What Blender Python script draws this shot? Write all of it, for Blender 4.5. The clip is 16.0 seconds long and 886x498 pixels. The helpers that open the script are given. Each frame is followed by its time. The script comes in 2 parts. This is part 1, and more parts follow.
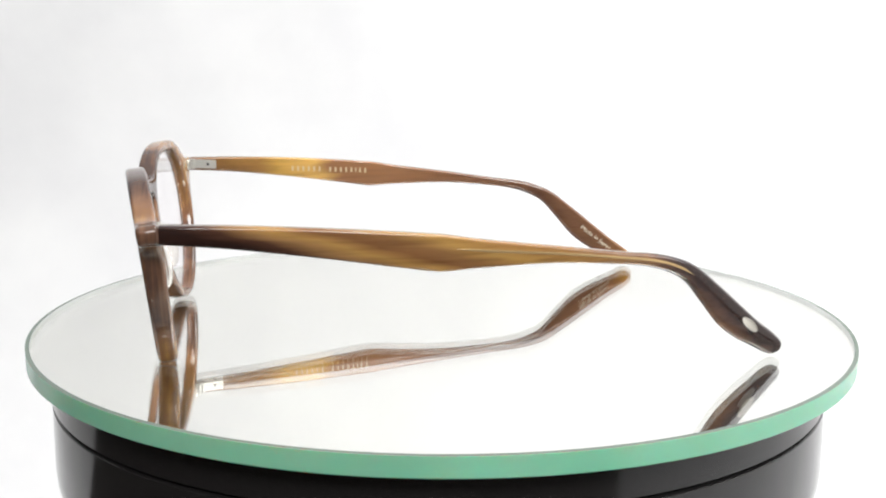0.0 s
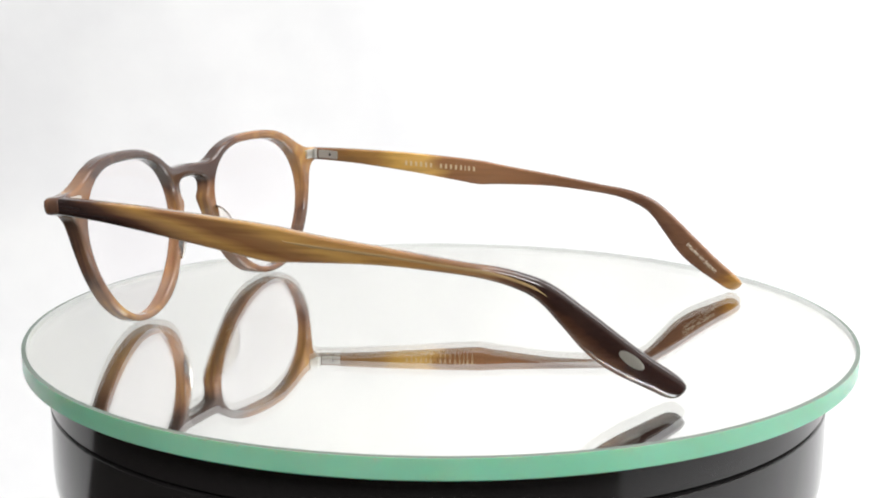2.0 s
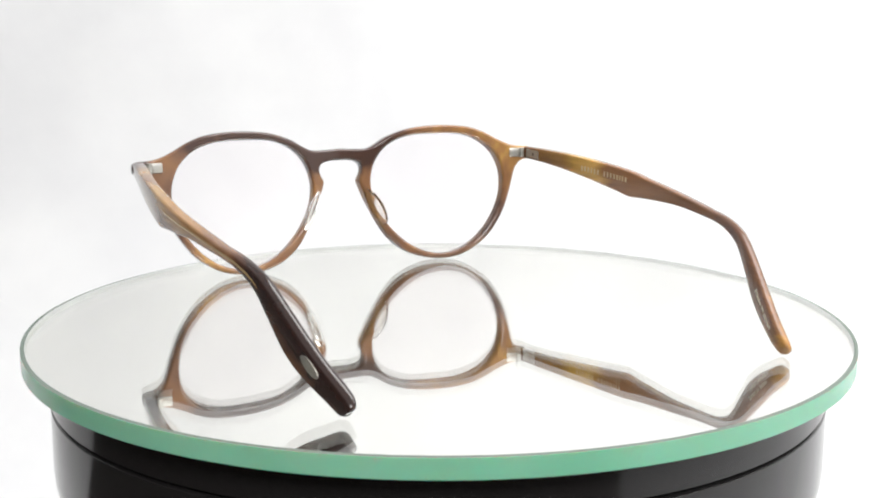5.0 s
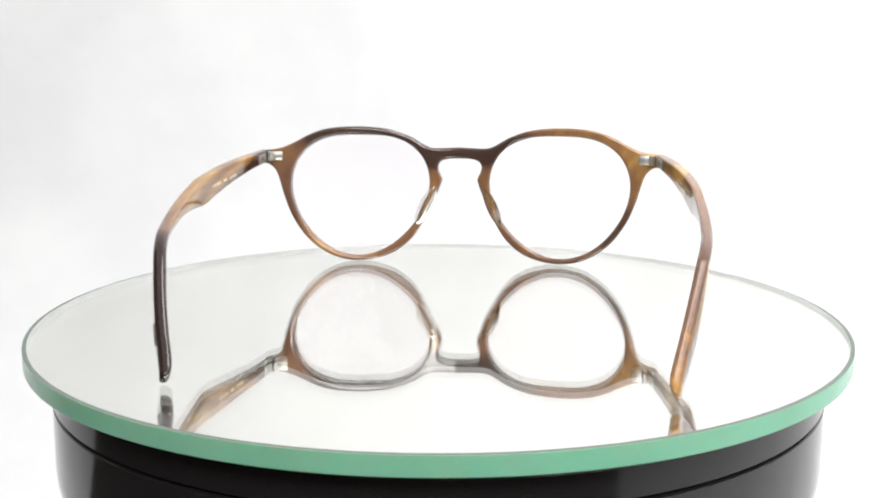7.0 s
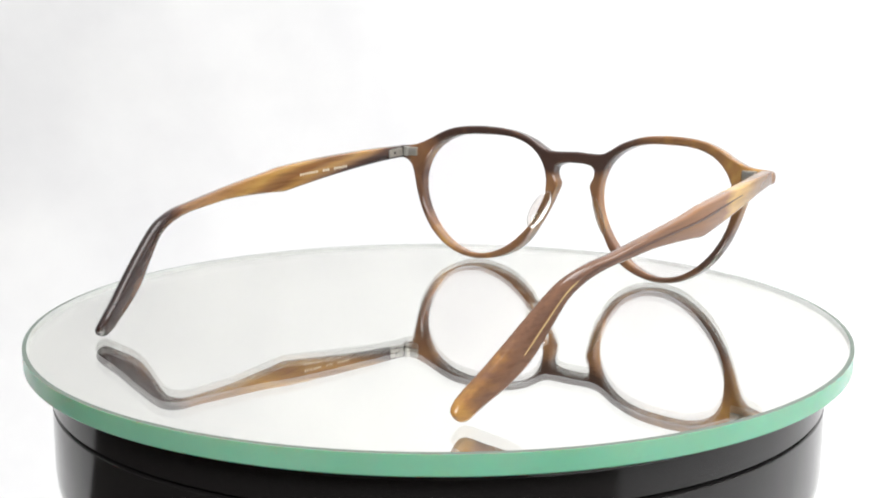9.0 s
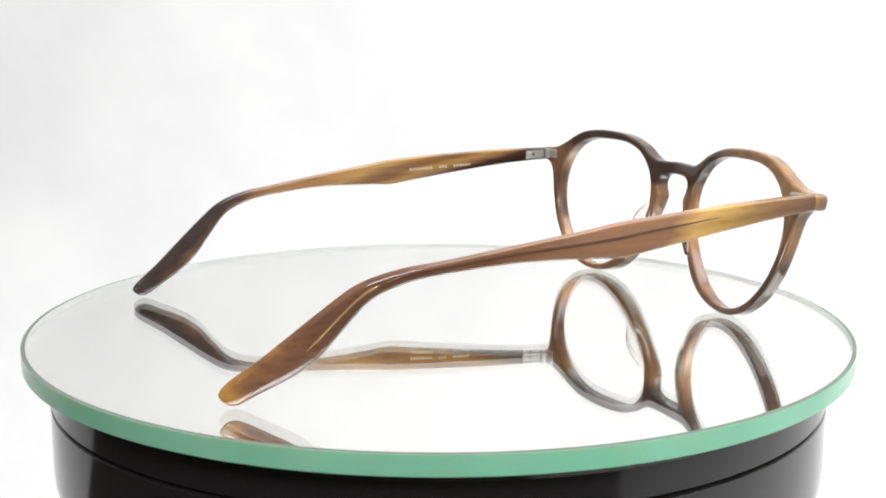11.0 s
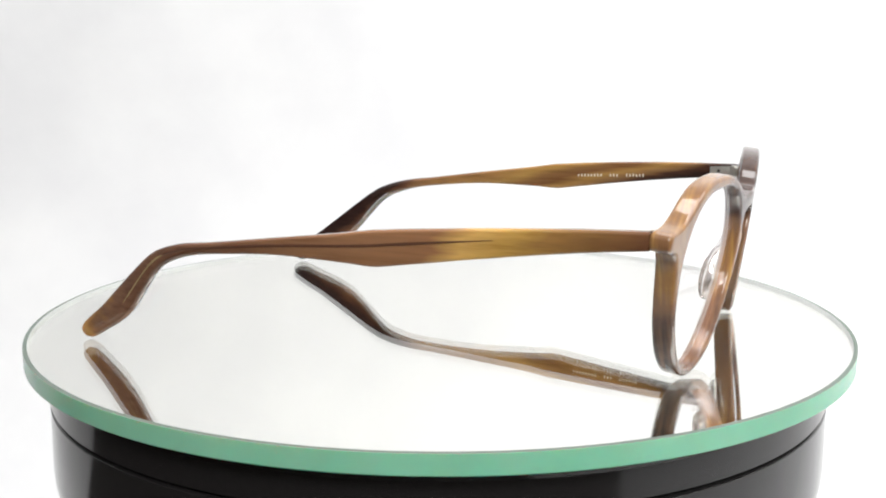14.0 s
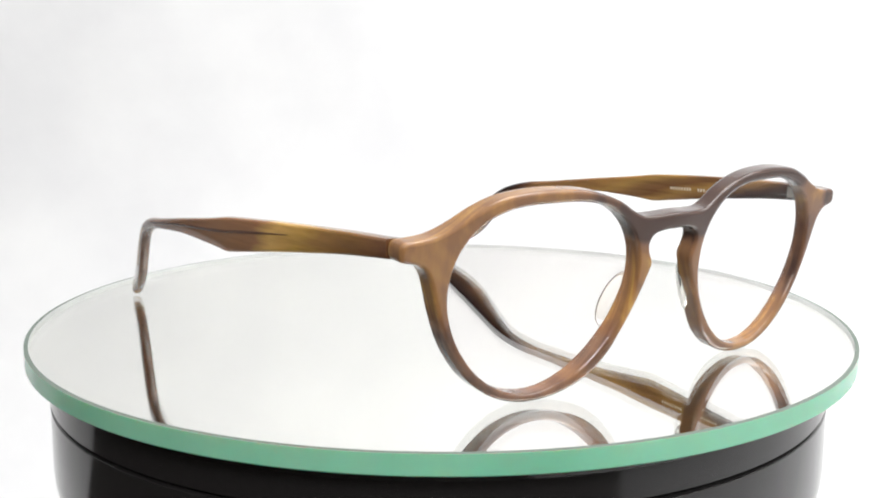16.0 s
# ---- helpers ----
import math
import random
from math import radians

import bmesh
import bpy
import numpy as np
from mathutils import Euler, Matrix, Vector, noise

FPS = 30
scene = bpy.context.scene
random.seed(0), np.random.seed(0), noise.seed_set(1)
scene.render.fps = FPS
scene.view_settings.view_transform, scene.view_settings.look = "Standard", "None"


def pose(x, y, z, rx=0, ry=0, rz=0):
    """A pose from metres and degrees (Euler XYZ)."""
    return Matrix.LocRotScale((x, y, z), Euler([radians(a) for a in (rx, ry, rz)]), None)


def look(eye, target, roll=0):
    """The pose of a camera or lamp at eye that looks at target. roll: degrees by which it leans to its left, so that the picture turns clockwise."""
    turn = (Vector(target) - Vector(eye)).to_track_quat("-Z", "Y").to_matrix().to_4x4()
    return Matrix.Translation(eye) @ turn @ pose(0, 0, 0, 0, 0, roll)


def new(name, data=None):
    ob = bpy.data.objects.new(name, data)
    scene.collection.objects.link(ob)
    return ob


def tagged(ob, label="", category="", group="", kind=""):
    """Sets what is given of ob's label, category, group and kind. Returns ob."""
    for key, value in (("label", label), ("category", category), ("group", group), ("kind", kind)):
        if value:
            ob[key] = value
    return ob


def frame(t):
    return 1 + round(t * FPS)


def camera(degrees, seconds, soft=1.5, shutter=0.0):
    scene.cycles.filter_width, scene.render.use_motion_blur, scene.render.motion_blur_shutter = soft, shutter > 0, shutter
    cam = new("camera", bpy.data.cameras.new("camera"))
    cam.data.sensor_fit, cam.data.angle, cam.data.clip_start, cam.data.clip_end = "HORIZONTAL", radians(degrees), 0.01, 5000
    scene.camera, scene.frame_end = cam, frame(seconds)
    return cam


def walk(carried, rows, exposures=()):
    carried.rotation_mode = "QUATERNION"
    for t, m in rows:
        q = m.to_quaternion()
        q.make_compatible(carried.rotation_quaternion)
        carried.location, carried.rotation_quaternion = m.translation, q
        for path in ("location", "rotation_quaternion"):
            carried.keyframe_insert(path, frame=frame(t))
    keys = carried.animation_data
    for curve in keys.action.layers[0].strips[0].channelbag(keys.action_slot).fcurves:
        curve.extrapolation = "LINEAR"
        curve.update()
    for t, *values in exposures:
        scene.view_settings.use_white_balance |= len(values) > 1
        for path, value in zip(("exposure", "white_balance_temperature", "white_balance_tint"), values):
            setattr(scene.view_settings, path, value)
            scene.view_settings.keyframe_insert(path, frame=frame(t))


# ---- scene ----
cam = camera(42.54, 16.0, soft=2.0)
STAND = pose(0, -0.3036, 0.0743, 0, 0, -0.098) @ pose(0, 0, 0, 79.47) @ pose(0, 0, 0, 0, 0, 0.194)
CLOSE = STAND @ pose(0, 0, -0.0015)         # the view tightens a hair when the lens focuses near
walk(cam, [(0.0, STAND), (1.5, STAND), (1.9, CLOSE), (4.9, CLOSE), (6.6, STAND), (9.4, STAND), (11.1, CLOSE), (16.0, CLOSE)])

# ---------------------------------------------------------------- light
world = bpy.data.worlds.new("studio")
scene.world = world
world.use_nodes = True
bg = world.node_tree.nodes["Background"]
bg.inputs["Color"].default_value = (1.0, 0.995, 0.985, 1)
bg.inputs["Strength"].default_value = 0.96


def softbox(name, eye, target, wide, high, power, colour=(1, 1, 1)):
    lamp = bpy.data.lights.new(name, "AREA")
    lamp.shape, lamp.size, lamp.size_y, lamp.energy, lamp.color = "RECTANGLE", wide, high, power, colour
    ob = new(name, lamp)
    ob.matrix_world = look(eye, target)
    return ob


softbox("overhead_softbox", (0.22, 0.05, 0.75), (0.05, 0.1, 0), 0.42, 0.34, 3.45)
softbox("side_softbox", (0.78, 0.12, 0.80), (0.12, 0.58, 0.10), 0.8, 0.5, 5.2)
softbox("front_softbox", (0.1, -0.75, 0.52), (0, 0.0, 0.02), 0.42, 0.24, 5.9)


# ---------------------------------------------------------------- materials
class Nodes:
    def __init__(self, name):
        self.mat = bpy.data.materials.new(name)
        self.mat.use_nodes = True
        self.tree = self.mat.node_tree
        self.shader = self.tree.nodes["Principled BSDF"]
        self.out = self.tree.nodes["Material Output"]

    def add(self, kind, **sockets):
        n = self.tree.nodes.new(kind)
        for key, value in sockets.items():
            n.inputs[key.replace("_", " ")].default_value = value
        return n

    def link(self, a, b):
        self.tree.links.new(a, b)

    def maths(self, op, a, b=0.0, clamp=False):
        n = self.tree.nodes.new("ShaderNodeMath")
        n.operation, n.use_clamp = op, clamp
        for i, v in enumerate((a, b)):
            if isinstance(v, (int, float)):
                n.inputs[i].default_value = v
            else:
                self.link(v, n.inputs[i])
        return n.outputs[0]

    def stretched(self, scale, place=(0, 0, 0)):
        co = self.add("ShaderNodeTexCoord")
        m = self.add("ShaderNodeMapping")
        m.inputs["Scale"].default_value = scale
        m.inputs["Location"].default_value = place
        self.link(co.outputs["Object"], m.inputs["Vector"])
        return m.outputs["Vector"]

    def noise(self, vector, scale, detail=3.0, rough=0.5):
        n = self.add("ShaderNodeTexNoise", Scale=scale, Detail=detail, Roughness=rough)
        self.link(vector, n.inputs["Vector"])
        return n.outputs["Fac"]

    def ramp(self, fac, stops):
        r = self.tree.nodes.new("ShaderNodeValToRGB")
        e = r.color_ramp.elements
        while len(e) < len(stops):
            e.new(0.5)
        for el, (at, c) in zip(e, stops):
            el.position, el.color = at, (*c, 1)
        self.link(fac, r.inputs["Fac"])
        return r.outputs["Color"]

    def bump(self, height, strength, distance):
        b = self.add("ShaderNodeBump", Strength=strength, Distance=distance)
        self.link(height, b.inputs["Height"])
        self.link(b.outputs["Normal"], self.shader.inputs["Normal"])

    def set(self, **kw):
        for key, value in kw.items():
            self.shader.inputs[key.replace("_", " ")].default_value = value
        return self.mat


GOLD, AMBER, TAN = (0.58, 0.35, 0.105), (0.37, 0.19, 0.05), (0.25, 0.12, 0.043)
BROWN, DARK, UMBER = (0.135, 0.060, 0.029), (0.022, 0.010, 0.008), (0.064, 0.028, 0.017)


def acetate_finish(m, colour, gloss):
    """Polished streaked acetate: light sinks in a little, the surface is glossy with faint polishing marks."""
    m.link(colour, m.shader.inputs["Base Color"])
    m.set(Roughness=0.22, IOR=1.5, Subsurface_Weight=0.16, Subsurface_Scale=0.003, Specular_IOR_Level=gloss)
    m.shader.inputs["Subsurface Radius"].default_value = (1.0, 0.65, 0.3)
    marks = m.noise(m.stretched((1, 1, 1)), 900, 2.0)
    m.link(m.maths("ADD", m.maths("MULTIPLY", marks, 0.05), 0.03), m.shader.inputs["Roughness"])
    m.bump(m.noise(m.stretched((1, 1, 1)), 260, 2.0), 0.05, 0.0002)
    return m.mat


def temple_acetate(name, stops, seed, slant):
    """Streaks that run along the temple; stops go from the tip (y = -0.15) to the hinge (y = 0).
    slant: how far the bands lean from the upper to the lower edge."""
    m = Nodes(name)
    co = m.add("ShaderNodeTexCoord")
    sep = m.add("ShaderNodeSeparateXYZ")
    m.link(co.outputs["Object"], sep.inputs["Vector"])
    broad = m.noise(m.stretched((300, 14, 300), (seed, seed, 0)), 1.0, 3.0)
    fine = m.noise(m.stretched((900, 26, 900), (0, seed, seed)), 1.0, 4.0, 0.6)
    along = m.maths("ADD", m.maths("DIVIDE", sep.outputs["Y"], 0.15), 1.0)
    along = m.maths("ADD", along, m.maths("MULTIPLY", m.maths("SUBTRACT", broad, 0.5), 0.17))
    straight = m.maths("ADD", m.maths("MULTIPLY", sep.outputs["Y"], 0.075), 0.0355)
    drooped = m.maths("ADD", m.maths("MULTIPLY", sep.outputs["Y"], 0.66), 0.1006)
    above = m.maths("SUBTRACT", sep.outputs["Z"], m.maths("MINIMUM", straight, drooped))
    along = m.maths("SUBTRACT", along, m.maths("MULTIPLY", above, slant))
    colour = m.ramp(along, stops)
    streak = m.ramp(fine, [(0.3, (0.55, 0.47, 0.43)), (0.5, (1, 1, 1)), (0.75, (1.3, 1.25, 1.15))])
    mix = m.tree.nodes.new("ShaderNodeMixRGB")
    mix.blend_type = "MULTIPLY"
    mix.inputs[0].default_value = 0.5
    m.link(colour, mix.inputs[1])
    m.link(streak, mix.inputs[2])
    return acetate_finish(m, mix.outputs[0], 0.5)


def front_acetate():
    """Marbled front: dark clouds in golden brown, each at its own place in the sheet; two imitate sheen."""
    m = Nodes("marbled_front_acetate")
    co = m.add("ShaderNodeTexCoord")
    warp = m.add("ShaderNodeTexNoise", Scale=90, Detail=3.0)
    m.link(co.outputs["Object"], warp.inputs["Vector"])
    sub = m.tree.nodes.new("ShaderNodeVectorMath")
    sub.operation = "MULTIPLY_ADD"
    sub.inputs[1].default_value, sub.inputs[2].default_value = (0.012, 0.012, 0.012), (-0.006, -0.006, -0.006)
    m.link(warp.outputs["Color"], sub.inputs[0])
    place = m.tree.nodes.new("ShaderNodeVectorMath")
    m.link(co.outputs["Object"], place.inputs[0])
    m.link(sub.outputs["Vector"], place.inputs[1])
    total = 0.0
    # x, z, half width, half height, depth of tone
    clouds = [(0.0, 0.0380, 0.021, 0.0075, 1.0), (-0.028, 0.044, 0.026, 0.008, 0.9), (0.054, 0.0105, 0.010, 0.0085, 0.74),
              (-0.058, 0.022, 0.008, 0.012, 0.7), (0.012, 0.043, 0.013, 0.008, 0.8), (-0.012, 0.014, 0.004, 0.006, 0.12),
              # the next two put the lower right rim's grey sheen into the tone
              (0.043, 0.002, 0.012, 0.008, 0.6), (0.031, 0.0, 0.010, 0.004, 0.45), (0.0175, 0.008, 0.005, 0.008, 0.4), (-0.020, 0.004, 0.008, 0.005, 0.35), (-0.0665, 0.035, 0.004, 0.006, 0.75)]
    for x, z, rx, rz, depth in clouds:
        v = m.tree.nodes.new("ShaderNodeVectorMath")
        v.operation = "SUBTRACT"
        m.link(place.outputs["Vector"], v.inputs[0])
        v.inputs[1].default_value = (x, 0, z)
        s = m.tree.nodes.new("ShaderNodeVectorMath")
        s.operation = "MULTIPLY"
        m.link(v.outputs["Vector"], s.inputs[0])
        s.inputs[1].default_value = (1 / rx, 0, 1 / rz)
        n = m.tree.nodes.new("ShaderNodeVectorMath")
        n.operation = "LENGTH"
        m.link(s.outputs["Vector"], n.inputs[0])
        fall = m.add("ShaderNodeMapRange")
        fall.interpolation_type = "SMOOTHSTEP"
        fall.inputs["From Min"].default_value, fall.inputs["From Max"].default_value = 1.45, 0.65
        fall.inputs["To Max"].default_value = depth
        m.link(n.outputs["Value"], fall.inputs["Value"])
        total = m.maths("MAXIMUM", fall.outputs["Result"], total)
    fine = m.noise(m.stretched((300, 120, 90), (3, 1, 5)), 1.0, 4.0, 0.6)
    layers = m.noise(m.stretched((45, 900, 45), (9, 2, 4)), 1.0, 2.0, 0.5)
    tone = m.maths("ADD", m.maths("MULTIPLY", total, 0.78), m.maths("MULTIPLY", m.maths("SUBTRACT", fine, 0.0), 0.4))
    tone = m.maths("ADD", tone, m.maths("MULTIPLY", m.maths("SUBTRACT", layers, 0.47), 0.7), clamp=True)
    honey, caramel, fawn = (0.45, 0.262, 0.078), (0.32, 0.168, 0.061), (0.23, 0.116, 0.054)
    return acetate_finish(m, m.ramp(tone, [(0.0, honey), (0.12, caramel), (0.28, fawn), (0.56, (0.19, 0.096, 0.053)), (0.9, (0.062, 0.034, 0.026))]), 0.55)


RIGHT_TEMPLE = temple_acetate("golden_brown_acetate", [
    (0.0, AMBER), (0.025, TAN), (0.06, (0.185, 0.091, 0.05)), (0.20, (0.12, 0.057, 0.034)), (0.30, (0.165, 0.079, 0.043)), (0.42, (0.215, 0.104, 0.052)), (0.52, (0.27, 0.134, 0.066)),
    (0.63, (0.265, 0.13, 0.062)), (0.68, GOLD), (0.76, (0.47, 0.28, 0.07)), (0.81, (0.29, 0.155, 0.048)), (0.88, (0.20, 0.10, 0.036)), (0.95, BROWN)], 2.3, 4.0)
LEFT_TEMPLE = temple_acetate("dark_tipped_acetate", [
    (0.02, DARK), (0.09, (0.026, 0.012, 0.009)), (0.14, (0.06, 0.027, 0.016)), (0.205, (0.10, 0.045, 0.024)), (0.28, (0.21, 0.105, 0.045)), (0.38, (0.30, 0.158, 0.053)), (0.48, (0.37, 0.214, 0.064)),
    (0.55, (0.22, 0.112, 0.043)), (0.62, (0.185, 0.085, 0.034)), (0.69, (0.36, 0.203, 0.063)), (0.75, (0.25, 0.135, 0.055)), (0.81, UMBER), (0.88, DARK)], 7.1, 34.0)
FRONT = front_acetate()


def plain(name, colour, rough, metal=0.0, **kw):
    m = Nodes(name)
    m.set(Base_Color=(*colour, 1), Roughness=rough, Metallic=metal, **kw)
    grain = m.noise(m.stretched((1, 1, 1)), 700, 3.0)
    m.link(m.maths("ADD", m.maths("MULTIPLY", grain, rough * 0.6), rough * 0.7), m.shader.inputs["Roughness"])
    return m.mat


STEEL = plain("brushed_nickel", (0.66, 0.645, 0.60), 0.42, 1.0)
SILVER = plain("silver_inlay", (0.27, 0.255, 0.225), 0.36, 1.0)
# near black for shade in gap, seam and screw hole, and for the cloth speck
SHADE_AND_SPECK = plain("shade_and_speck_black", (0.015, 0.014, 0.013), 0.5)
PRINT = plain("pale_foil_print", (0.80, 0.72, 0.55), 0.4)
WORN_PRINT = plain("worn_foil_print", (0.54, 0.42, 0.25), 0.45)
WIRE = plain("core_wire_brown", (0.095, 0.042, 0.024), 0.22)
# pale wire with its highlight put into the colour
WIRE_HIGHLIGHT = plain("core_wire_with_highlight", (0.62, 0.42, 0.2), 0.22, 0.6)


def clear(name, colour, ior, rough=0.0):
    m = Nodes(name)
    g = m.add("ShaderNodeBsdfGlass", Roughness=rough, IOR=ior)
    g.inputs["Color"].default_value = (*colour, 1)
    m.link(g.outputs[0], m.out.inputs["Surface"])
    m.tree.nodes.remove(m.shader)
    return m.mat


LENS = clear("demo_lens", (0.996, 0.988, 0.992), 1.12)
PAD = clear("clear_acetate", (0.985, 0.972, 0.95), 1.47, 0.0)
GLASS_TOP = clear("float_glass", (0.985, 0.99, 0.98), 1.5)
MIRROR = plain("silvering", (0.97, 0.965, 0.945), 0.004, 1.0)
# pale wall added inside the plate, imitates reflection within the glass edge
ADDED_INNER_WALL = plain("added_inner_wall", (0.92, 0.95, 0.93), 0.6)
# opaque grey-green: what the polished rim reflects and refracts, put into its colour
RIM_REFLECTION = plain("rim_reflection_grey", (0.15, 0.185, 0.16), 0.5, Specular_IOR_Level=0.1)


def glass_edge():
    m = Nodes("green_glass_edge")
    v = m.stretched((1, 1, 1))
    m.link(m.ramp(m.noise(v, 40, 3.0), [(0.3, (0.175, 0.48, 0.325)), (0.7, (0.215, 0.55, 0.38))]), m.shader.inputs["Base Color"])
    m.set(Roughness=0.18, IOR=1.5, Subsurface_Weight=0.5, Subsurface_Scale=0.004)
    return m.mat


GLASS_EDGE = glass_edge()


def drum_black():
    m = Nodes("gloss_black_plastic")
    m.set(Base_Color=(0.013, 0.012, 0.012, 1), IOR=1.5)
    smear = m.noise(m.stretched((1, 1, 6)), 60, 4.0, 0.6)
    m.link(m.maths("ADD", m.maths("MULTIPLY", smear, 0.12), 0.04), m.shader.inputs["Roughness"])
    m.bump(m.noise(m.stretched((1, 1, 1)), 25, 2.0), 0.06, 0.001)
    return m.mat


DRUM = drum_black()


def fabric_white():
    m = Nodes("white_backdrop_cloth")
    v = m.stretched((1, 1, 1))
    cloud = m.noise(v, 9, 4.0, 0.55)
    m.link(m.ramp(cloud, [(0.3, (0.80, 0.80, 0.81)), (0.7, (0.88, 0.88, 0.88))]), m.shader.inputs["Base Color"])
    m.set(Roughness=0.9)
    m.bump(m.noise(v, 7, 3.0, 0.5), 0.3, 0.02)
    return m.mat


CLOTH = fabric_white()


def grey_plaster():
    m = Nodes("grey_plaster")
    v = m.stretched((1, 1, 1))
    m.link(m.ramp(m.noise(v, 3, 4.0), [(0.3, (0.15, 0.148, 0.145)), (0.7, (0.19, 0.187, 0.183))]), m.shader.inputs["Base Color"])
    m.set(Roughness=0.85)
    m.bump(m.noise(v, 120, 3.0), 0.2, 0.002)
    return m.mat


PLASTER = grey_plaster()


# ---------------------------------------------------------------- mesh helpers
def mesh_of(name, bm, materials, smooth=True):
    me = bpy.data.meshes.new(name)
    bmesh.ops.recalc_face_normals(bm, faces=bm.faces)
    bm.to_mesh(me)
    bm.free()
    for mt in materials if isinstance(materials, (list, tuple)) else [materials]:
        me.materials.append(mt)
    if smooth:
        me.shade_smooth()
        me.set_sharp_from_angle(angle=radians(40))
    return me


def part(name, bm, material, parent, label="", smooth=True):
    ob = new(name, mesh_of(name, bm, material, smooth))
    ob.parent = parent
    return tagged(ob, label=label)


def lathe(rings, steps=192, close=True):
    """Turns a profile of (radius, height) about the z axis."""
    bm = bmesh.new()
    loops = [[bm.verts.new((r * math.cos(a), r * math.sin(a), z)) for a in (2 * math.pi * i / steps for i in range(steps))] for r, z in rings]
    for a, b in zip(loops, loops[1:]):
        for i in range(steps):
            j = (i + 1) % steps
            bm.faces.new((a[i], a[j], b[j], b[i]))
    if close:
        bm.faces.new(loops[0][::-1])
        bm.faces.new(loops[-1])
    return bm


def spline(points, per=6, closed=False):
    """A smooth curve through points (Catmull-Rom)."""
    pts = [np.array(p, float) for p in points]
    n, out = len(pts), []
    for i in range(n if closed else n - 1):
        p0, p1, p2, p3 = [pts[(i + k) % n] if closed else pts[min(max(i + k, 0), n - 1)] for k in (-1, 0, 1, 2)]
        for s in range(per):
            t = s / per
            out.append(0.5 * (2 * p1 + (p2 - p0) * t + (2 * p0 - 5 * p1 + 4 * p2 - p3) * t * t + (3 * p1 - p0 - 3 * p2 + p3) * t ** 3))
    if not closed:
        out.append(pts[-1])
    return out


def even(points, count):
    """A closed curve walked in count equal steps."""
    pts = np.array(list(points) + [points[0]])
    run = np.concatenate([[0], np.cumsum(np.linalg.norm(np.diff(pts, axis=0), axis=1))])
    at = np.linspace(0, run[-1], count, endpoint=False)
    return [np.array((np.interp(t, run, pts[:, 0]), np.interp(t, run, pts[:, 1]))) for t in at]


def rounded_box(sx, sy, sz, r, segments=2):
    bm = bmesh.new()
    bmesh.ops.create_cube(bm, size=1)
    bmesh.ops.scale(bm, vec=(sx, sy, sz), verts=bm.verts)
    bmesh.ops.bevel(bm, geom=list(bm.edges), offset=r, segments=segments, affect="EDGES", profile=0.5)
    return bm


# ---------------------------------------------------------------- room
def build_wall(name, low, high, label):
    bm = rounded_box(*(b - a for a, b in zip(low, high)), 0.004, 1)
    bmesh.ops.translate(bm, vec=[(a + b) / 2 for a, b in zip(low, high)], verts=bm.verts)
    ob = new(name, mesh_of(name, bm, PLASTER, False))
    tagged(ob, label, "wall", kind="structure")


# walls out of view, added to darken what the left and camera side reflect
build_wall("unseen_wall_west", (-1.14, -1.6, -0.32), (-1.02, 0.68, 1.0), "unseen grey plaster wall added to darken reflections")
build_wall("unseen_wall_south", (-1.14, -1.73, -0.32), (1.6, -1.605, 1.0), "unseen grey plaster wall added to darken reflections")


# ---------------------------------------------------------------- backdrop
def build_backdrop():
    bm = bmesh.new()
    profile = [(-0.16, -0.32), (0.05, -0.32), (0.30, -0.32)]
    profile += [(0.30 + 0.35 * math.sin(a), 0.03 - 0.35 * math.cos(a)) for a in (radians(90 * i / 14) for i in range(1, 15))]
    profile += [(0.65, 0.4), (0.65, 0.8), (0.65, 1.3)]
    rows = []
    xs = [-1.0 + 2.6 * i / 40 for i in range(41)]
    for k, (y, z) in enumerate(profile):
        row = []
        for x in xs:
            # unseen front edge shaped for drum reflections: back on dark side, forward on bright
            back = min(0.26, -0.16 - 1.0 * (x + 0.1)) + 0.01 * k if k < 2 else y
            forward = 0.75 * max(0.0, x - 0.05) if k == 0 else 0.0
            row.append(bm.verts.new((x, max(y, back) - forward, z)))
        rows.append(row)
    for a, b in zip(rows, rows[1:]):
        for i in range(40):
            bm.faces.new((a[i], a[i + 1], b[i + 1], b[i]))
    ob = new("backdrop", mesh_of("backdrop", bm, CLOTH))
    solid = ob.modifiers.new("cloth", "SOLIDIFY")
    solid.thickness, solid.offset = 0.002, -1
    bm = bmesh.new()
    bmesh.ops.create_icosphere(bm, subdivisions=2, radius=0.0011)
    bmesh.ops.scale(bm, vec=(1.0, 0.5, 1.3), verts=bm.verts)
    bmesh.ops.translate(bm, vec=(-0.3625, 0.6105, -0.129), verts=bm.verts)
    part("speck", bm, SHADE_AND_SPECK, ob, "tiny dark speck")
    tagged(ob, "seamless white cloth backdrop swept under the turntable", "backdrop", kind="structure")


build_backdrop()


def build_floor():
    """The dark table top that the cloth and the turntable stand on."""
    m = Nodes("dark_table_top")
    grain = m.noise(m.stretched((3, 40, 3)), 4.0, 5.0, 0.6)
    m.link(m.ramp(grain, [(0.3, (0.022, 0.018, 0.016)), (0.7, (0.05, 0.042, 0.037))]), m.shader.inputs["Base Color"])
    m.set(Roughness=0.45)
    bm = rounded_box(4.0, 3.4, 0.04, 0.004)
    bmesh.ops.translate(bm, vec=(0, -0.6, -0.3455), verts=bm.verts)
    tagged(new("floor", mesh_of("floor", bm, m.mat)), "dark brown table top under the white cloth", "table top", kind="structure")


build_floor()

# ---------------------------------------------------------------- turntable
RADIUS, THICK, SILVER_DEPTH, RIM = 0.1075, 0.0046, 0.0043, 0.0010
GROOVE = -0.0147
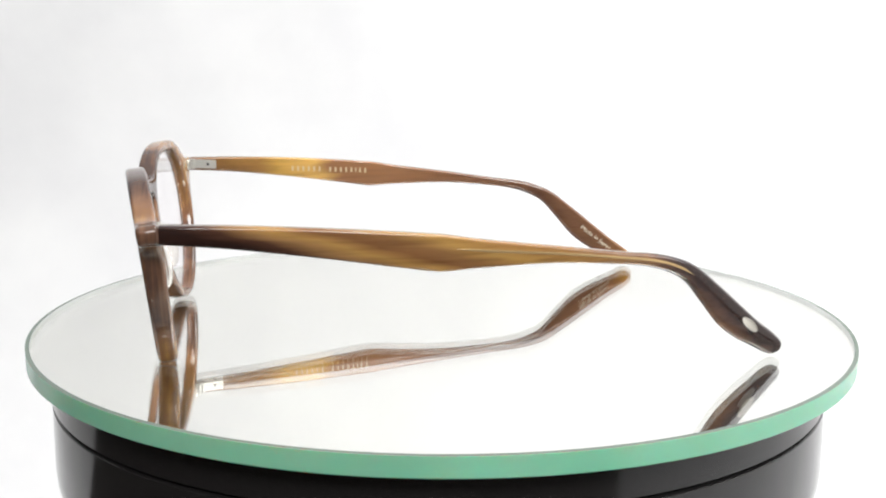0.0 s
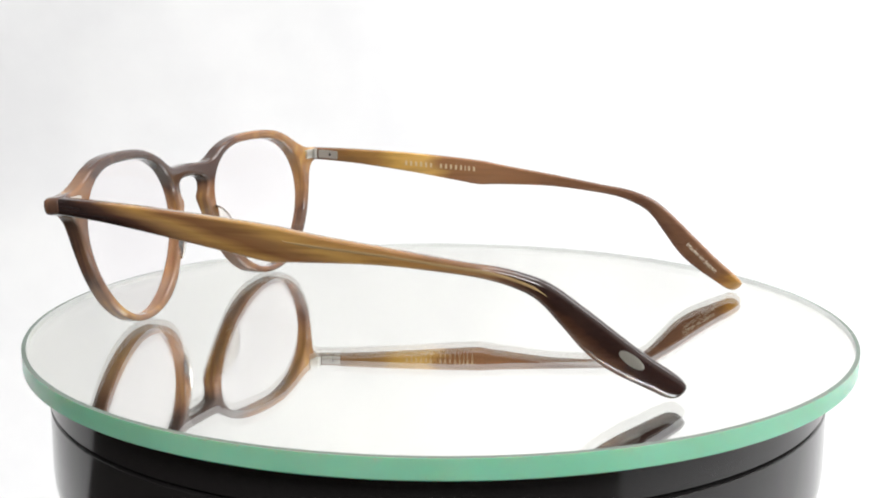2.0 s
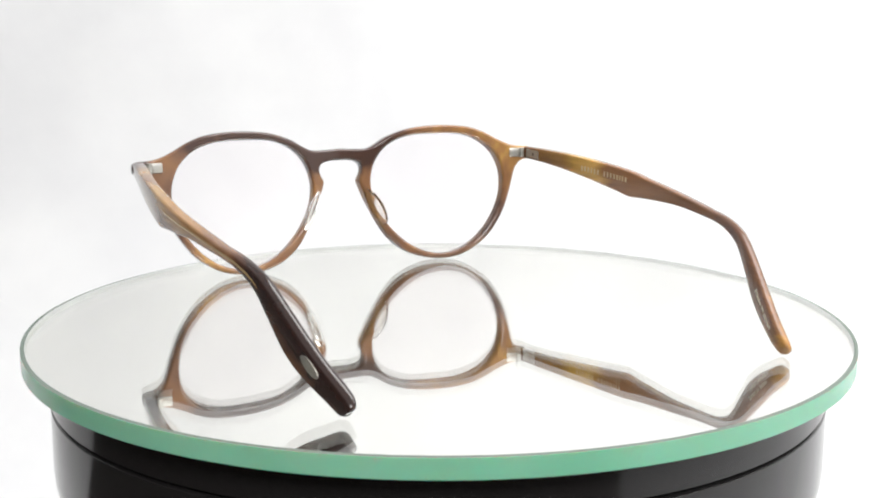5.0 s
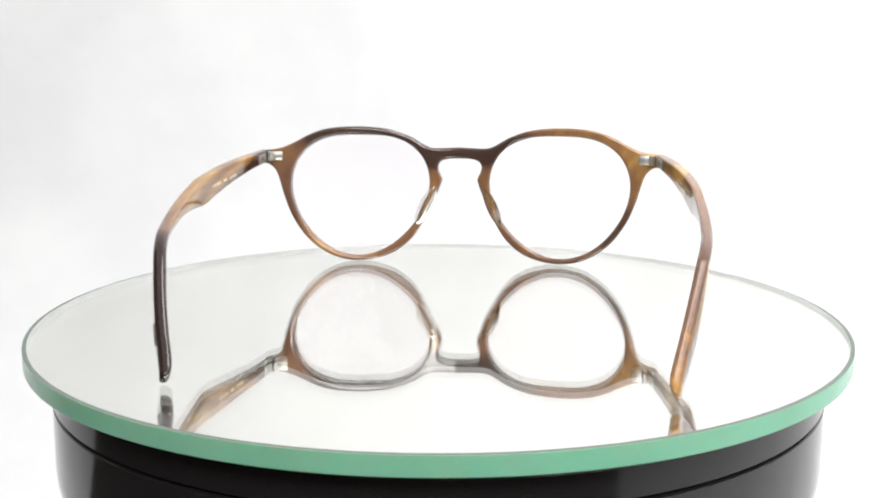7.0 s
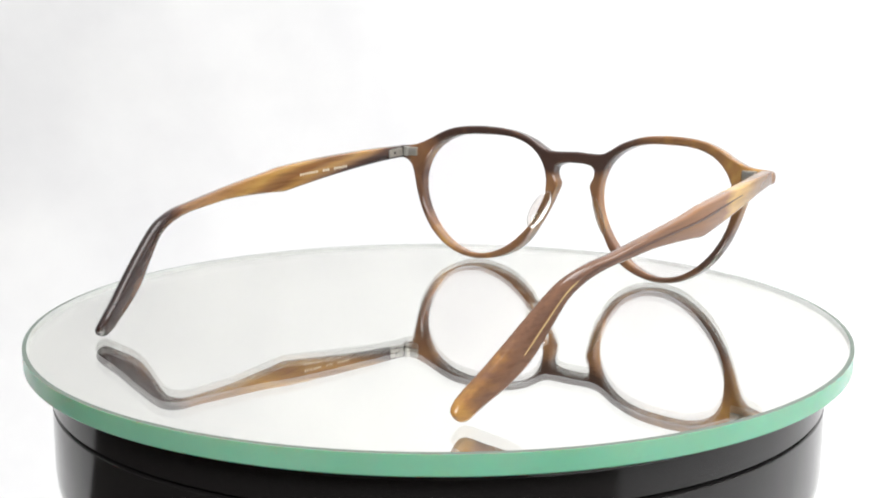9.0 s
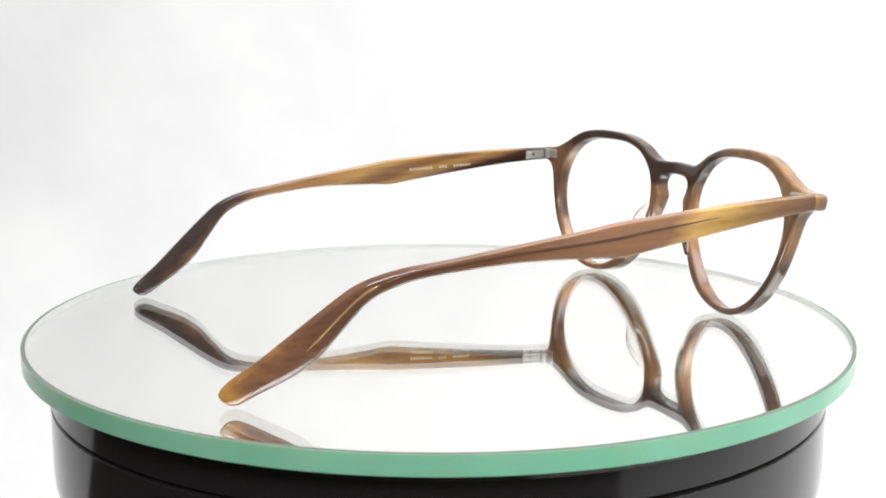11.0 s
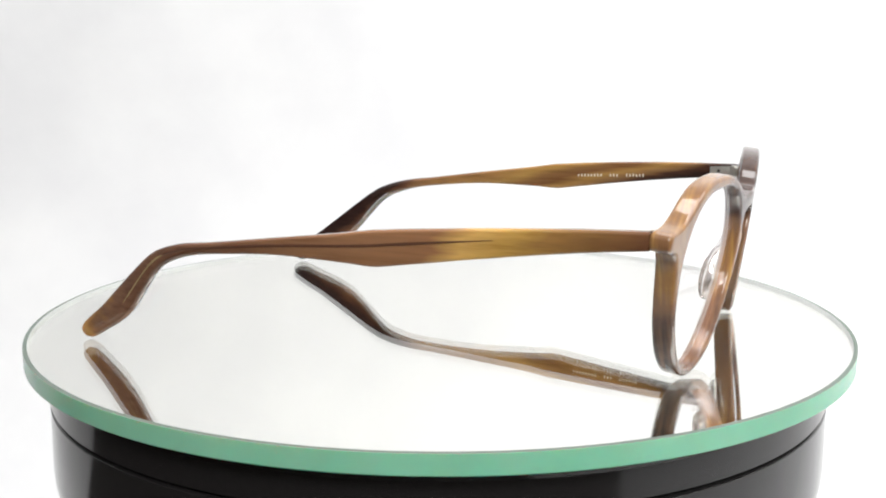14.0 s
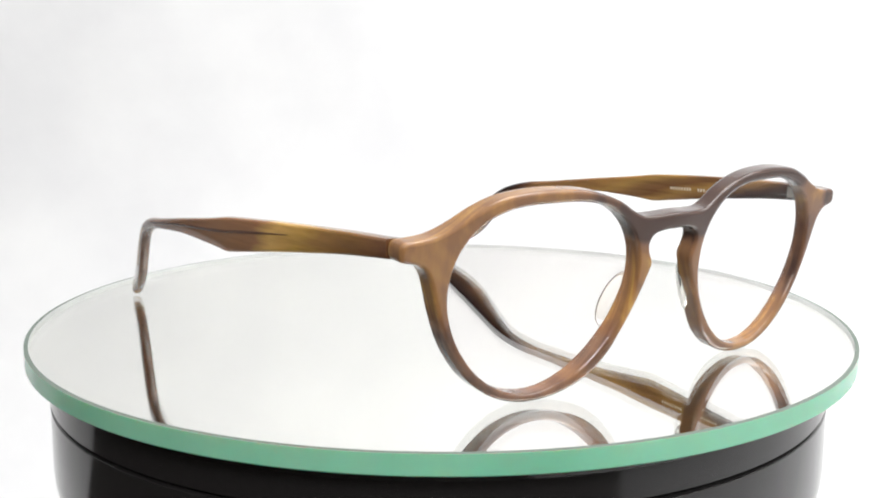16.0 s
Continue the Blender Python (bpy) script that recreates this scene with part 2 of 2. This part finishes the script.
LEAN = (0.0018, 0.0008)      # slope of the plate along its own x and y
OFF_CENTRE = Vector((-0.00053, -0.00022, 0))     # the plate sits a little off the axis


def build_turntable():
    base = new("turntable_base")
    tagged(base, "glossy black round turntable drum standing on white cloth", "turntable")
    r = 0.1013
    base.matrix_world = pose(-0.0005, 0, 0)
    # black ring added as the shade between plate and drum
    part("gap_shade", lathe([(0.05, -0.0049), (r - 0.005, -0.0049), (r - 0.005, -0.0078), (0.05, -0.0078)]), SHADE_AND_SPECK, base, "black ring standing in for shade under the glass")
    part("top_ring", lathe([(r - 0.004, -0.0070), (r - 0.0006, -0.0070), (r, -0.0076), (r, GROOVE + 0.0006), (r - 0.0005, GROOVE + 0.0003), (r - 0.003, GROOVE + 0.0003)]), DRUM, base)
    part("groove", lathe([(r - 0.0032, GROOVE + 0.0003), (r - 0.0016, GROOVE + 0.0003), (r - 0.0016, GROOVE - 0.0003), (r - 0.0032, GROOVE - 0.0003)]), SHADE_AND_SPECK, base, "dark narrow seam")
    shoulder = [(r + 0.0001 - 0.022 * (1 - math.cos(radians(a))), -0.031 - 0.022 * math.sin(radians(a))) for a in range(0, 91, 9)]
    part("body", lathe([(r - 0.003, GROOVE - 0.0003), (r - 0.0005, GROOVE - 0.0003), (r, GROOVE - 0.0007)] + shoulder + [(0.075, -0.055), (0.07, -0.06), (0.07, -0.318), (0.05, -0.318)]), DRUM, base)
    disc = new("mirror_disc")
    tagged(disc, "round mirror plate of thick glass with green edge", "mirror")
    c, n = 0.0003, 512
    bm = lathe([(RADIUS - RIM, 0), (RADIUS, -0.00012), (RADIUS, -THICK + c), (RADIUS - c, -THICK), (RADIUS - RIM, -THICK)], n, close=False)
    bm.verts.ensure_lookup_table()
    first, last = bm.verts[:n], bm.verts[-n:]
    for f in bm.faces:
        f.material_index = 3 if f.calc_center_median().z > -0.00008 else 1
    for i in range(n):
        bm.faces.new((first[i], last[i], last[(i + 1) % n], first[(i + 1) % n])).material_index = 2
    bm.faces.new(first).material_index = 0
    bmesh.ops.translate(bm, vec=OFF_CENTRE, verts=bm.verts)
    bm.normal_update()
    for f in bm.faces:
        mid = f.calc_center_median() - OFF_CENTRE
        out = Vector((mid.x, mid.y, 0)) * (-1 if f.material_index == 2 else 1)
        if f.normal.dot(Vector((0, 0, 1)) if f.material_index in (0, 3) else out) < 0:
            f.normal_flip()
    me = bpy.data.meshes.new("glass_plate")
    bm.to_mesh(me)
    bm.free()
    for mt in (GLASS_TOP, GLASS_EDGE, ADDED_INNER_WALL, RIM_REFLECTION):
        me.materials.append(mt)
    me.shade_smooth()
    me.set_sharp_from_angle(angle=radians(30))
    ob = new("glass_plate", me)
    ob.parent = disc
    tagged(ob, label="clear float glass with polished green edge")
    bm = lathe([(RADIUS - RIM - 0.00002, -SILVER_DEPTH), (RADIUS - RIM - 0.00002, -SILVER_DEPTH - 0.0001)], 256)
    bmesh.ops.translate(bm, vec=OFF_CENTRE, verts=bm.verts)
    part("mirror_backing", bm, MIRROR, disc, "silvered underside", smooth=False)
    return disc


DISC = build_turntable()

# ---------------------------------------------------------------- spectacles
SPECS = new("eyeglasses")
tagged(SPECS, "brown and amber streaked acetate eyeglasses, temples open, resting on mirror", "eyeglasses")
SEAT = pose(0.0063, 0.0767, 0, 0, 0, -6.1)     # where they lie on the plate
TILT, WRAP, CX, CZ = radians(7.13), math.tan(radians(6.63)), 0.03327, 0.02330
FRONT_T = 0.0046


def lens_radius(a, grow=0.0):
    """Outline of a lens about its centre; a turns from outward to up."""
    return (21.6 + 1.36 * math.cos(2 * a) - 0.11 * math.sin(2 * a) - 0.1 * math.cos(3 * a) + 1.2 * math.sin(3 * a) - 0.1 * math.cos(4 * a)) / 1000 + grow


def to_front(u, v, depth):
    """From the flat front (u across, v up, depth forward) to its tilted, wrapped place."""
    return Vector((u, math.tan(TILT) * v * math.cos(TILT) - WRAP * (math.sqrt(u * u + 16e-6) - 0.004) + depth, CZ + v * math.cos(TILT) - depth * math.sin(TILT)))


def seated(ob):
    ob.matrix_local = SEAT
    return ob


def build_front():
    half = [(0, 14.7), (5, 14.5), (9.4, 14.6), (12.5, 15.9), (17, 18.5), (24.5, 20.9), (34.5, 21.7), (44.2, 21.0), (50.3, 19.0),
            (55, 16.5), (59.5, 14.6), (63.5, 13.95), (66.1, 13.85), (67.15, 13.4), (67.5, 12.5), (67.5, 11.0), (67.1, 10.15), (66.0, 9.7), (63.2, 9.0), (61.0, 6.8), (59.7, 3.2),
            (58.2, -1.8), (55.5, -8.4), (51.5, -14.4), (47, -18.6), (41.5, -21.7), (35, -23.1), (28, -22.6), (21.2, -20.2),
            (15.8, -15.8), (12.2, -10.3), (8.6, -3.2), (6.3, 2.6), (6.0, 4.4), (7.0, 6.5), (7.3, 8.4), (6.3, 10.1), (3.4, 10.9), (0, 11.0)]
    whole = half + [(-u, v) for u, v in half[-2:0:-1]]
    outer = even([p / 1000 for p in spline(whole, 8, closed=True)], 420)
    bev = 0.0009
    loops = [(outer, -1)]
    for side in (-1, 1):
        ring = [2 * math.pi * i / 150 for i in range(150)]
        loops.append((even([np.array((side * (CX + lens_radius(a) * math.cos(a)), lens_radius(a) * math.sin(a))) for a in ring], 150), 1))
    bm = bmesh.new()
    caps = {1: [], -1: []}
    for pts, way in loops:
        pts = np.array(pts)
        tangent = np.roll(pts, -1, 0) - np.roll(pts, 1, 0)
        normal = np.stack([tangent[:, 1], -tangent[:, 0]], 1) / np.linalg.norm(tangent, axis=1)[:, None]
        area = np.sum(pts[:, 0] * np.roll(pts[:, 1], -1) - np.roll(pts[:, 0], -1) * pts[:, 1])
        normal *= math.copysign(1, area) * way         # always into the material
        rings = []
        steps = [(0, a) for a in (90, 67.5, 45, 22.5, 0)]
        for top in (1, -1):
            for _, a in (steps if top > 0 else steps[::-1]):
                inset = bev * (1 - math.cos(radians(a)))
                depth = top * (FRONT_T / 2 - bev + bev * math.sin(radians(a)))
                rings.append([bm.verts.new((*p, depth)) for p in pts + normal * inset])
        n = len(pts)
        for a, b in zip(rings, rings[1:]):
            for i in range(n):
                j = (i + 1) % n
                bm.faces.new((a[i], a[j], b[j], b[i]))
        for top, ring in ((1, rings[0]), (-1, rings[-1])):
            caps[top] += [bm.edges.get((ring[i], ring[(i + 1) % n])) for i in range(n)]
    for edges in caps.values():
        bmesh.ops.triangle_fill(bm, use_beauty=True, use_dissolve=False, edges=edges)
    for v in bm.verts:
        v.co = to_front(v.co.x, v.co.y, v.co.z)
    ob = part("front_frame", bm, FRONT, SPECS, "marbled brown front with keyhole bridge")
    w = ob.modifiers.new("even shading", "WEIGHTED_NORMAL")
    w.keep_sharp = True
    return seated(ob)


def build_lens(side):
    bm = bmesh.new()
    n, faces = 96, []
    rings = [0.0, 0.35, 0.7, 0.93, 1.0]
    for sgn in (1, -1):
        loops = []
        for k in rings[1:]:
            loop = []
            for i in range(n):
                a = 2 * math.pi * i / n
                r = lens_radius(a, 0.0004) * k
                bulge = 0.0011 * (1 - k * k)
                loop.append(bm.verts.new(to_front(side * (CX + r * math.cos(a)), r * math.sin(a), bulge + sgn * 0.0007)))
            loops.append(loop)
        mid = bm.verts.new(to_front(side * CX, 0, 0.0011 + sgn * 0.0007))
        for i in range(n):
            j = (i + 1) % n
            bm.faces.new((mid, loops[0][i], loops[0][j]))
            for a, b in zip(loops, loops[1:]):
                bm.faces.new((a[i], b[i], b[j], a[j]))
        faces.append(loops[-1])
    for i in range(n):
        j = (i + 1) % n
        bm.faces.new((faces[0][i], faces[0][j], faces[1][j], faces[1][i]))
    ob = part("lens", bm, LENS, SPECS, "clear demo lens")
    ob.visible_shadow = False
    return seated(ob)


def build_nose_pad(side):
    """A flared pad that swells from the inner rim towards the wearer."""
    bm = bmesh.new()
    bmesh.ops.create_uvsphere(bm, u_segments=28, v_segments=16, radius=1)
    for v in bm.verts:
        x, y, z = v.co
        along = -0.0048 + z * 0.0062
        u = 0.0104 - 0.42 * (along + 0.004) + x * 0.0015 - y * 0.0010
        v.co = to_front(side * u, along, -0.0026 + y * 0.0024)
        v.co.x += side * 0.0010 * max(0.0, -y)
    return seated(part("nose_pad", bm, PAD, SPECS, "smooth translucent nose pad"))


# upper and lower edge of a temple as (y, z) pairs in millimetres, hinge to tip
TEMPLE_EDGES = [((-8.0, 37.1), (-8.0, 33.2)), ((-22, 36.9), (-22, 32.2)), ((-40, 36.2), (-40, 30.1)), ((-56, 35.2), (-55.7, 27.9)),
                ((-63.2, 34.6), (-62.7, 26.9)), ((-66.2, 34.3), (-65.7, 26.7)), ((-74, 33.1), (-73, 27.1)), ((-90, 31.0), (-89, 27.4)), ((-105, 28.9), (-104, 26.3)),
                ((-114, 27.8), (-112, 25.1)), ((-120.5, 26.1), (-118, 23.1)), ((-125, 23.9), (-122, 20.6)), ((-131, 19.3), (-126.4, 15.6)),
                ((-138, 13.5), (-131.3, 9.9)), ((-143, 9.4), (-136.5, 6.0)), ((-147.3, 6.3), (-142.3, 2.9)), ((-149.6, 4.5), (-145.3, 1.3)),
                ((-150.6, 3.4), (-147.2, 0.5)), ((-150.9, 2.6), (-148.8, 0.5)), ((-150.6, 1.9), (-149.6, 0.9))]
SWEEP = {1: ([-155, -142, -134, -126, -118, -112, -103, -88, -72, -63, -54, -38, -20, -5], [57.3, 61.5, 64.0, 66.5, 68.5, 69.5, 70.4, 71.4, 71.9, 72.0, 71.8, 71.0, 69.2, 67.2]),
         -1: ([-155, -151, -142, -134, -126, -118, -112, -103, -88, -72, -63, -54, -38, -20, -5], [48, 50.5, 55.2, 57.8, 60.6, 63.2, 64.6, 66.2, 68.6, 70.3, 70.6, 70.5, 69.8, 68.3, 67.0])}
EDGES = spline([(*a, *b) for a, b in TEMPLE_EDGES], 6)


def outer_x(side, y):
    """Distance of a temple's outer face from the middle, smoothed along y (millimetres)."""
    ys, xs = SWEEP[side]
    return float(np.mean([np.interp(y + d, ys, xs) for d in (-10, -6, -3, 0, 3, 6, 10)])) if y < -12 else float(np.interp(y, ys, xs))


def temple_point(side, k, across, inset):
    """A point of a temple: k along EDGES, across 0 (lower) to 1 (upper), inset from the outer face in millimetres."""
    i = min(int(k), len(EDGES) - 2)
    e = EDGES[i] + (EDGES[i + 1] - EDGES[i]) * (k - i)
    y, z = e[2] + (e[0] - e[2]) * across, e[3] + (e[1] - e[3]) * across
    return Vector((side * (outer_x(side, y) - inset), y, z)) / 1000


def thickness(side, y):
    """Thickness of a temple at y, all in millimetres."""
    return 3.4 - (0.9 if side > 0 else 0.5) * min(1.0, max(0.0, -y - 8) / 60)


def build_temple(side):
    bm = bmesh.new()
    loops = []
    for k, e in enumerate(EDGES):
        high = math.hypot(e[0] - e[2], e[1] - e[3])
        mid = (e[0] + e[2]) / 2
        left = min(1.0, max(0.0, mid + 150.4) / 5.5)
        thick = thickness(side, mid) * math.sqrt(max(0.06, 1 - (1 - left) ** 2))
        rad = min(0.6 + 0.7 * min(1.0, max(0.0, -mid - 100) / 20), high * 0.42, thick * 0.44)
        ring = []
        for cy, cx, start in ((0, 0, -90), (1, 0, 180), (1, 1, 90), (0, 1, 0)):
            for s in range(5):
                a = radians(start - 22.5 * s)
                # corner circle: across axis and thickness axis
                inset = (rad if cx == 0 else thick - rad) + rad * math.cos(a)
                height = (rad if cy == 0 else high - rad) + rad * math.sin(a)
                ring.append((height / high, inset))
        bulge = 0.25
        pts = []
        for across, inset in ring:
            edge = 4 * across * (1 - across)
            shift = -bulge * edge if inset < thick / 2 else bulge * 0.4 * edge
            pts.append(bm.verts.new(temple_point(side, k, across, inset + shift)))
        loops.append(pts)
    n = len(loops[0])
    for a, b in zip(loops, loops[1:]):
        for i in range(n):
            j = (i + 1) % n
            bm.faces.new((a[i], a[j], b[j], b[i]))
    bm.faces.new(loops[0])
    bm.faces.new(loops[-1][::-1])
    ob = part("temple", bm, RIGHT_TEMPLE if side > 0 else LEFT_TEMPLE, SPECS,
              "golden brown temple with amber tip" if side > 0 else "amber temple with dark brown ends")
    return seated(ob)


def on_side(side, y, z, lift, inner):
    """A point (millimetres) on a temple's inner or outer face at (y, z), lifted off it."""
    x = outer_x(side, y) - (thickness(side, y) + 0.09 + lift if inner else -0.22 - lift)
    return Vector((side * x, y, z)) / 1000


def slab(bm, corners, side, inner, lift=0.06):
    """A thin raised tile over four (y, z) corners."""
    low = [bm.verts.new(on_side(side, y, z, -0.25, inner)) for y, z in corners]
    high = [bm.verts.new(on_side(side, y, z, lift, inner)) for y, z in corners]
    bm.faces.new(high)
    for i in range(4):
        j = (i + 1) % 4
        bm.faces.new((low[i], low[j], high[j], high[i]))


def printed_bars(side, temple, name, start, end, high, letters, foil, label):
    """A line of unreadable foil print: one small bar for each letter, 0 for a gap."""
    bm = bmesh.new()
    a, b = np.array(start, float), np.array(end, float)
    step = (b - a) / sum(w if w else 1.0 for w in letters)
    up = np.array([0.0, high])
    at = a.copy()
    for w in letters:
        if w:
            p, q = at + step * 0.26 * w, at + step * 0.62 * w
            slab(bm, [p - up / 2, q - up / 2, q + up / 2, p + up / 2], side, True)
        at = at + step * (w if w else 1.0)
    return part(name, bm, foil, temple, label, smooth=False)


def printed_words(side, temple, text, start, end, high):
    cu = bpy.data.curves.new("words", "FONT")
    cu.body, cu.size, cu.extrude = text, 1.0, 0.0
    tmp = bpy.data.objects.new("words", cu)
    scene.collection.objects.link(tmp)
    bpy.context.view_layer.update()
    me = bpy.data.meshes.new_from_object(tmp.evaluated_get(bpy.context.evaluated_depsgraph_get()))
    bpy.data.objects.remove(tmp)
    bm = bmesh.new()
    bm.from_mesh(me)
    bmesh.ops.triangulate(bm, faces=bm.faces)
    wide = max(v.co.x for v in bm.verts)
    a, b = np.array(start, float), np.array(end, float)
    d = (b - a) / np.linalg.norm(b - a)
    up = np.array([d[1], -d[0]])
    for v in bm.verts:
        p = a + (b - a) * (v.co.x / wide) + up * (v.co.y - 0.35) * high
        v.co = on_side(side, p[0], p[1], 0.07, True)
    out = bmesh.ops.extrude_face_region(bm, geom=list(bm.faces))
    bmesh.ops.translate(bm, vec=(side * 0.0002, 0, 0), verts=[g for g in out["geom"] if isinstance(g, bmesh.types.BMVert)])
    return part("lettering", bm, PRINT, temple, "pale printed words", smooth=False)


def build_inlay(temple):
    """Ribbed oval of silver let into the outer side of the dark tip."""
    bm = bmesh.new()
    mid, along = np.array((-140.3, 8.9)), np.array((-0.78, -0.63))
    up = np.array((-along[1], along[0]))
    strips, rows = 26, []
    for i in range(strips + 1):
        s = -3.0 + 6.0 * i / strips
        half = 1.1 * math.sqrt(max(0.02, 1 - (s / 3.05) ** 2))
        rib = 0.16 * (i % 2)
        rows.append([])
        for c, lift in ((-1, -0.15), (-0.96, 0.08), (-0.4, 0.14), (0.4, 0.14), (0.96, 0.08), (1, -0.15)):
            p = mid + along * s + up * c * half
            rows[-1].append(bm.verts.new(on_side(-1, p[0], p[1], lift + rib, False)))
    for a, b in zip(rows, rows[1:]):
        for i in range(5):
            bm.faces.new((a[i], a[i + 1], b[i + 1], b[i]))
    return part("oval_inlay", bm, SILVER, temple, "ribbed silver oval", smooth=False)


def build_wire(side, temple, inner, k0, k1, a0, a1, material, label):
    """The wire core showing as a hair line just under the polished face; pale lines hold its highlight."""
    bm = bmesh.new()
    loops, count = [], 60
    for i in range(count + 1):
        k = k0 + (k1 - k0) * i / count
        across = a0 + (a1 - a0) * i / count
        c = temple_point(side, k, across, 0)
        y, z = c.y * 1000, c.z * 1000
        w = 0.30 * min(1.0, 0.2 + 6 * i / count, 0.2 + 6 * (count - i) / count)
        loops.append([bm.verts.new(on_side(side, y, z + dz, h, inner)) for dz, h in ((-w, -0.3), (-w, 0.0), (-w / 2, 0.05), (w / 2, 0.05), (w, 0.0), (w, -0.3))])
    for a, b in zip(loops, loops[1:]):
        for i in range(5):
            bm.faces.new((a[i], a[i + 1], b[i + 1], b[i]))
    return part("core_wire", bm, material, temple, label)


def boxed(bm, m):
    bmesh.ops.transform(bm, matrix=m, verts=bm.verts)
    return bm


def build_hinge(side):
    """Leaf on the back of the front, three knuckles, and a leaf let into the temple."""
    rear = to_front(side * 0.0608, 0.0118, -FRONT_T / 2 - 0.0003)
    turn = pose(*rear, 0, 0, -side * 6.6)
    leaf = seated(part("hinge", boxed(rounded_box(0.0042, 0.0010, 0.0029, 0.0003), turn), STEEL, SPECS, "nickel hinge"))
    for h in (-0.00105, 0.0, 0.00105):
        bm = bmesh.new()
        bmesh.ops.create_cone(bm, cap_ends=True, segments=20, radius1=0.00085, radius2=0.00085, depth=0.00095)
        part("knuckle", boxed(bm, pose(side * 0.0627, rear.y - 0.0010, rear.z + h)), STEEL, leaf)
    y0, y1 = -9.4, -16.0
    bm = bmesh.new()
    z = lambda y: 35.2 - 0.06 * (-y - 9)
    slab(bm, [(y0, z(y0) - 1.35), (y1, z(y1) - 1.35), (y1, z(y1) + 1.35), (y0, z(y0) + 1.35)], side, True, 0.28)
    bmesh.ops.recalc_face_normals(bm, faces=bm.faces)
    bmesh.ops.bevel(bm, geom=list(bm.edges), offset=0.00015, segments=2, affect="EDGES")
    part("temple_leaf", bm, STEEL, leaf)
    # flat black disc: the shade of the screw hole put into colour
    bm = bmesh.new()
    bmesh.ops.create_cone(bm, cap_ends=True, segments=20, radius1=0.00045, radius2=0.00045, depth=0.0003)
    spot = on_side(side, -13.4, z(-13.4), 0.22, True)
    part("screw_hole", boxed(bm, pose(*spot, 0, 90, 0)), SHADE_AND_SPECK, leaf, "dark disc painted as the shaded screw recess")


def build_specs():
    build_front()
    for side in (1, -1):
        build_lens(side)
        build_nose_pad(side)
        temple = build_temple(side)
        build_hinge(side)
        if side > 0:
            build_wire(side, temple, False, 11.5, 60, 0.62, 0.56, WIRE, "brown wire line")
            build_wire(side, temple, False, 60.2, 78, 0.56, 0.42, WIRE_HIGHLIGHT, "pale line of the wire and its highlight")
            printed_bars(side, temple, "brand_print", (-39.1, 32.9), (-64.2, 31.7), 1.5, [1, 1, 1, 1, 1, 1, 0, 1, 1, 1, 1, 1, 0.6, 1, 1], WORN_PRINT, "pale foil brand print")
            printed_words(side, temple, "Made in Japan", (-134.0, 13.0), (-143.4, 5.8), 1.7)
        else:
            printed_bars(side, temple, "size_print", (-57.8, 31.3), (-36.0, 32.3), 0.8, [1, 1, 1, 1, 1, 1, 1, 1, 0, 0, 1, 1, 1, 0, 0, 1, 1, 1, 1, 1, 1], PRINT, "pale foil size print")
            # highlight streaks along the wire, drawn as a pale line
            build_wire(side, temple, False, 32, 66, 0.66, 0.52, WIRE_HIGHLIGHT, "pale line of the wire and its highlight")
            build_inlay(temple)


build_specs()


# ---------------------------------------------------------------- what turns
def motions():
    turns = [(0.0, -105.7), (0.5, -98.2), (1.0, -90.7), (1.5, -83.14), (2.0, -75.68), (2.5, -68.17), (3.0, -60.63), (3.5, -53.01), (4.0, -45.47),
             (4.5, -37.88), (5.3, -25.8), (6.1, -13.6), (7.0, 0.0), (7.5, 7.6), (8.0, 15.09), (8.5, 22.48), (9.0, 29.87), (9.8, 41.9), (10.6, 54.0),
             (11.5, 67.67), (12.0, 75.11), (12.5, 82.53), (13.0, 90.0), (13.5, 97.6), (14.0, 105.4), (14.5, 113.3), (15.0, 121.1), (15.5, 128.82), (16.0, 136.4)]
    lean = pose(0, 0, 0, math.degrees(LEAN[1]), -math.degrees(LEAN[0]))      # the plate wobbles a little as it turns
    rows = [(t, pose(0, 0, 0, 0, 0, -a) @ lean) for t, a in turns]
    walk(DISC, rows)
    walk(SPECS, rows)


motions()
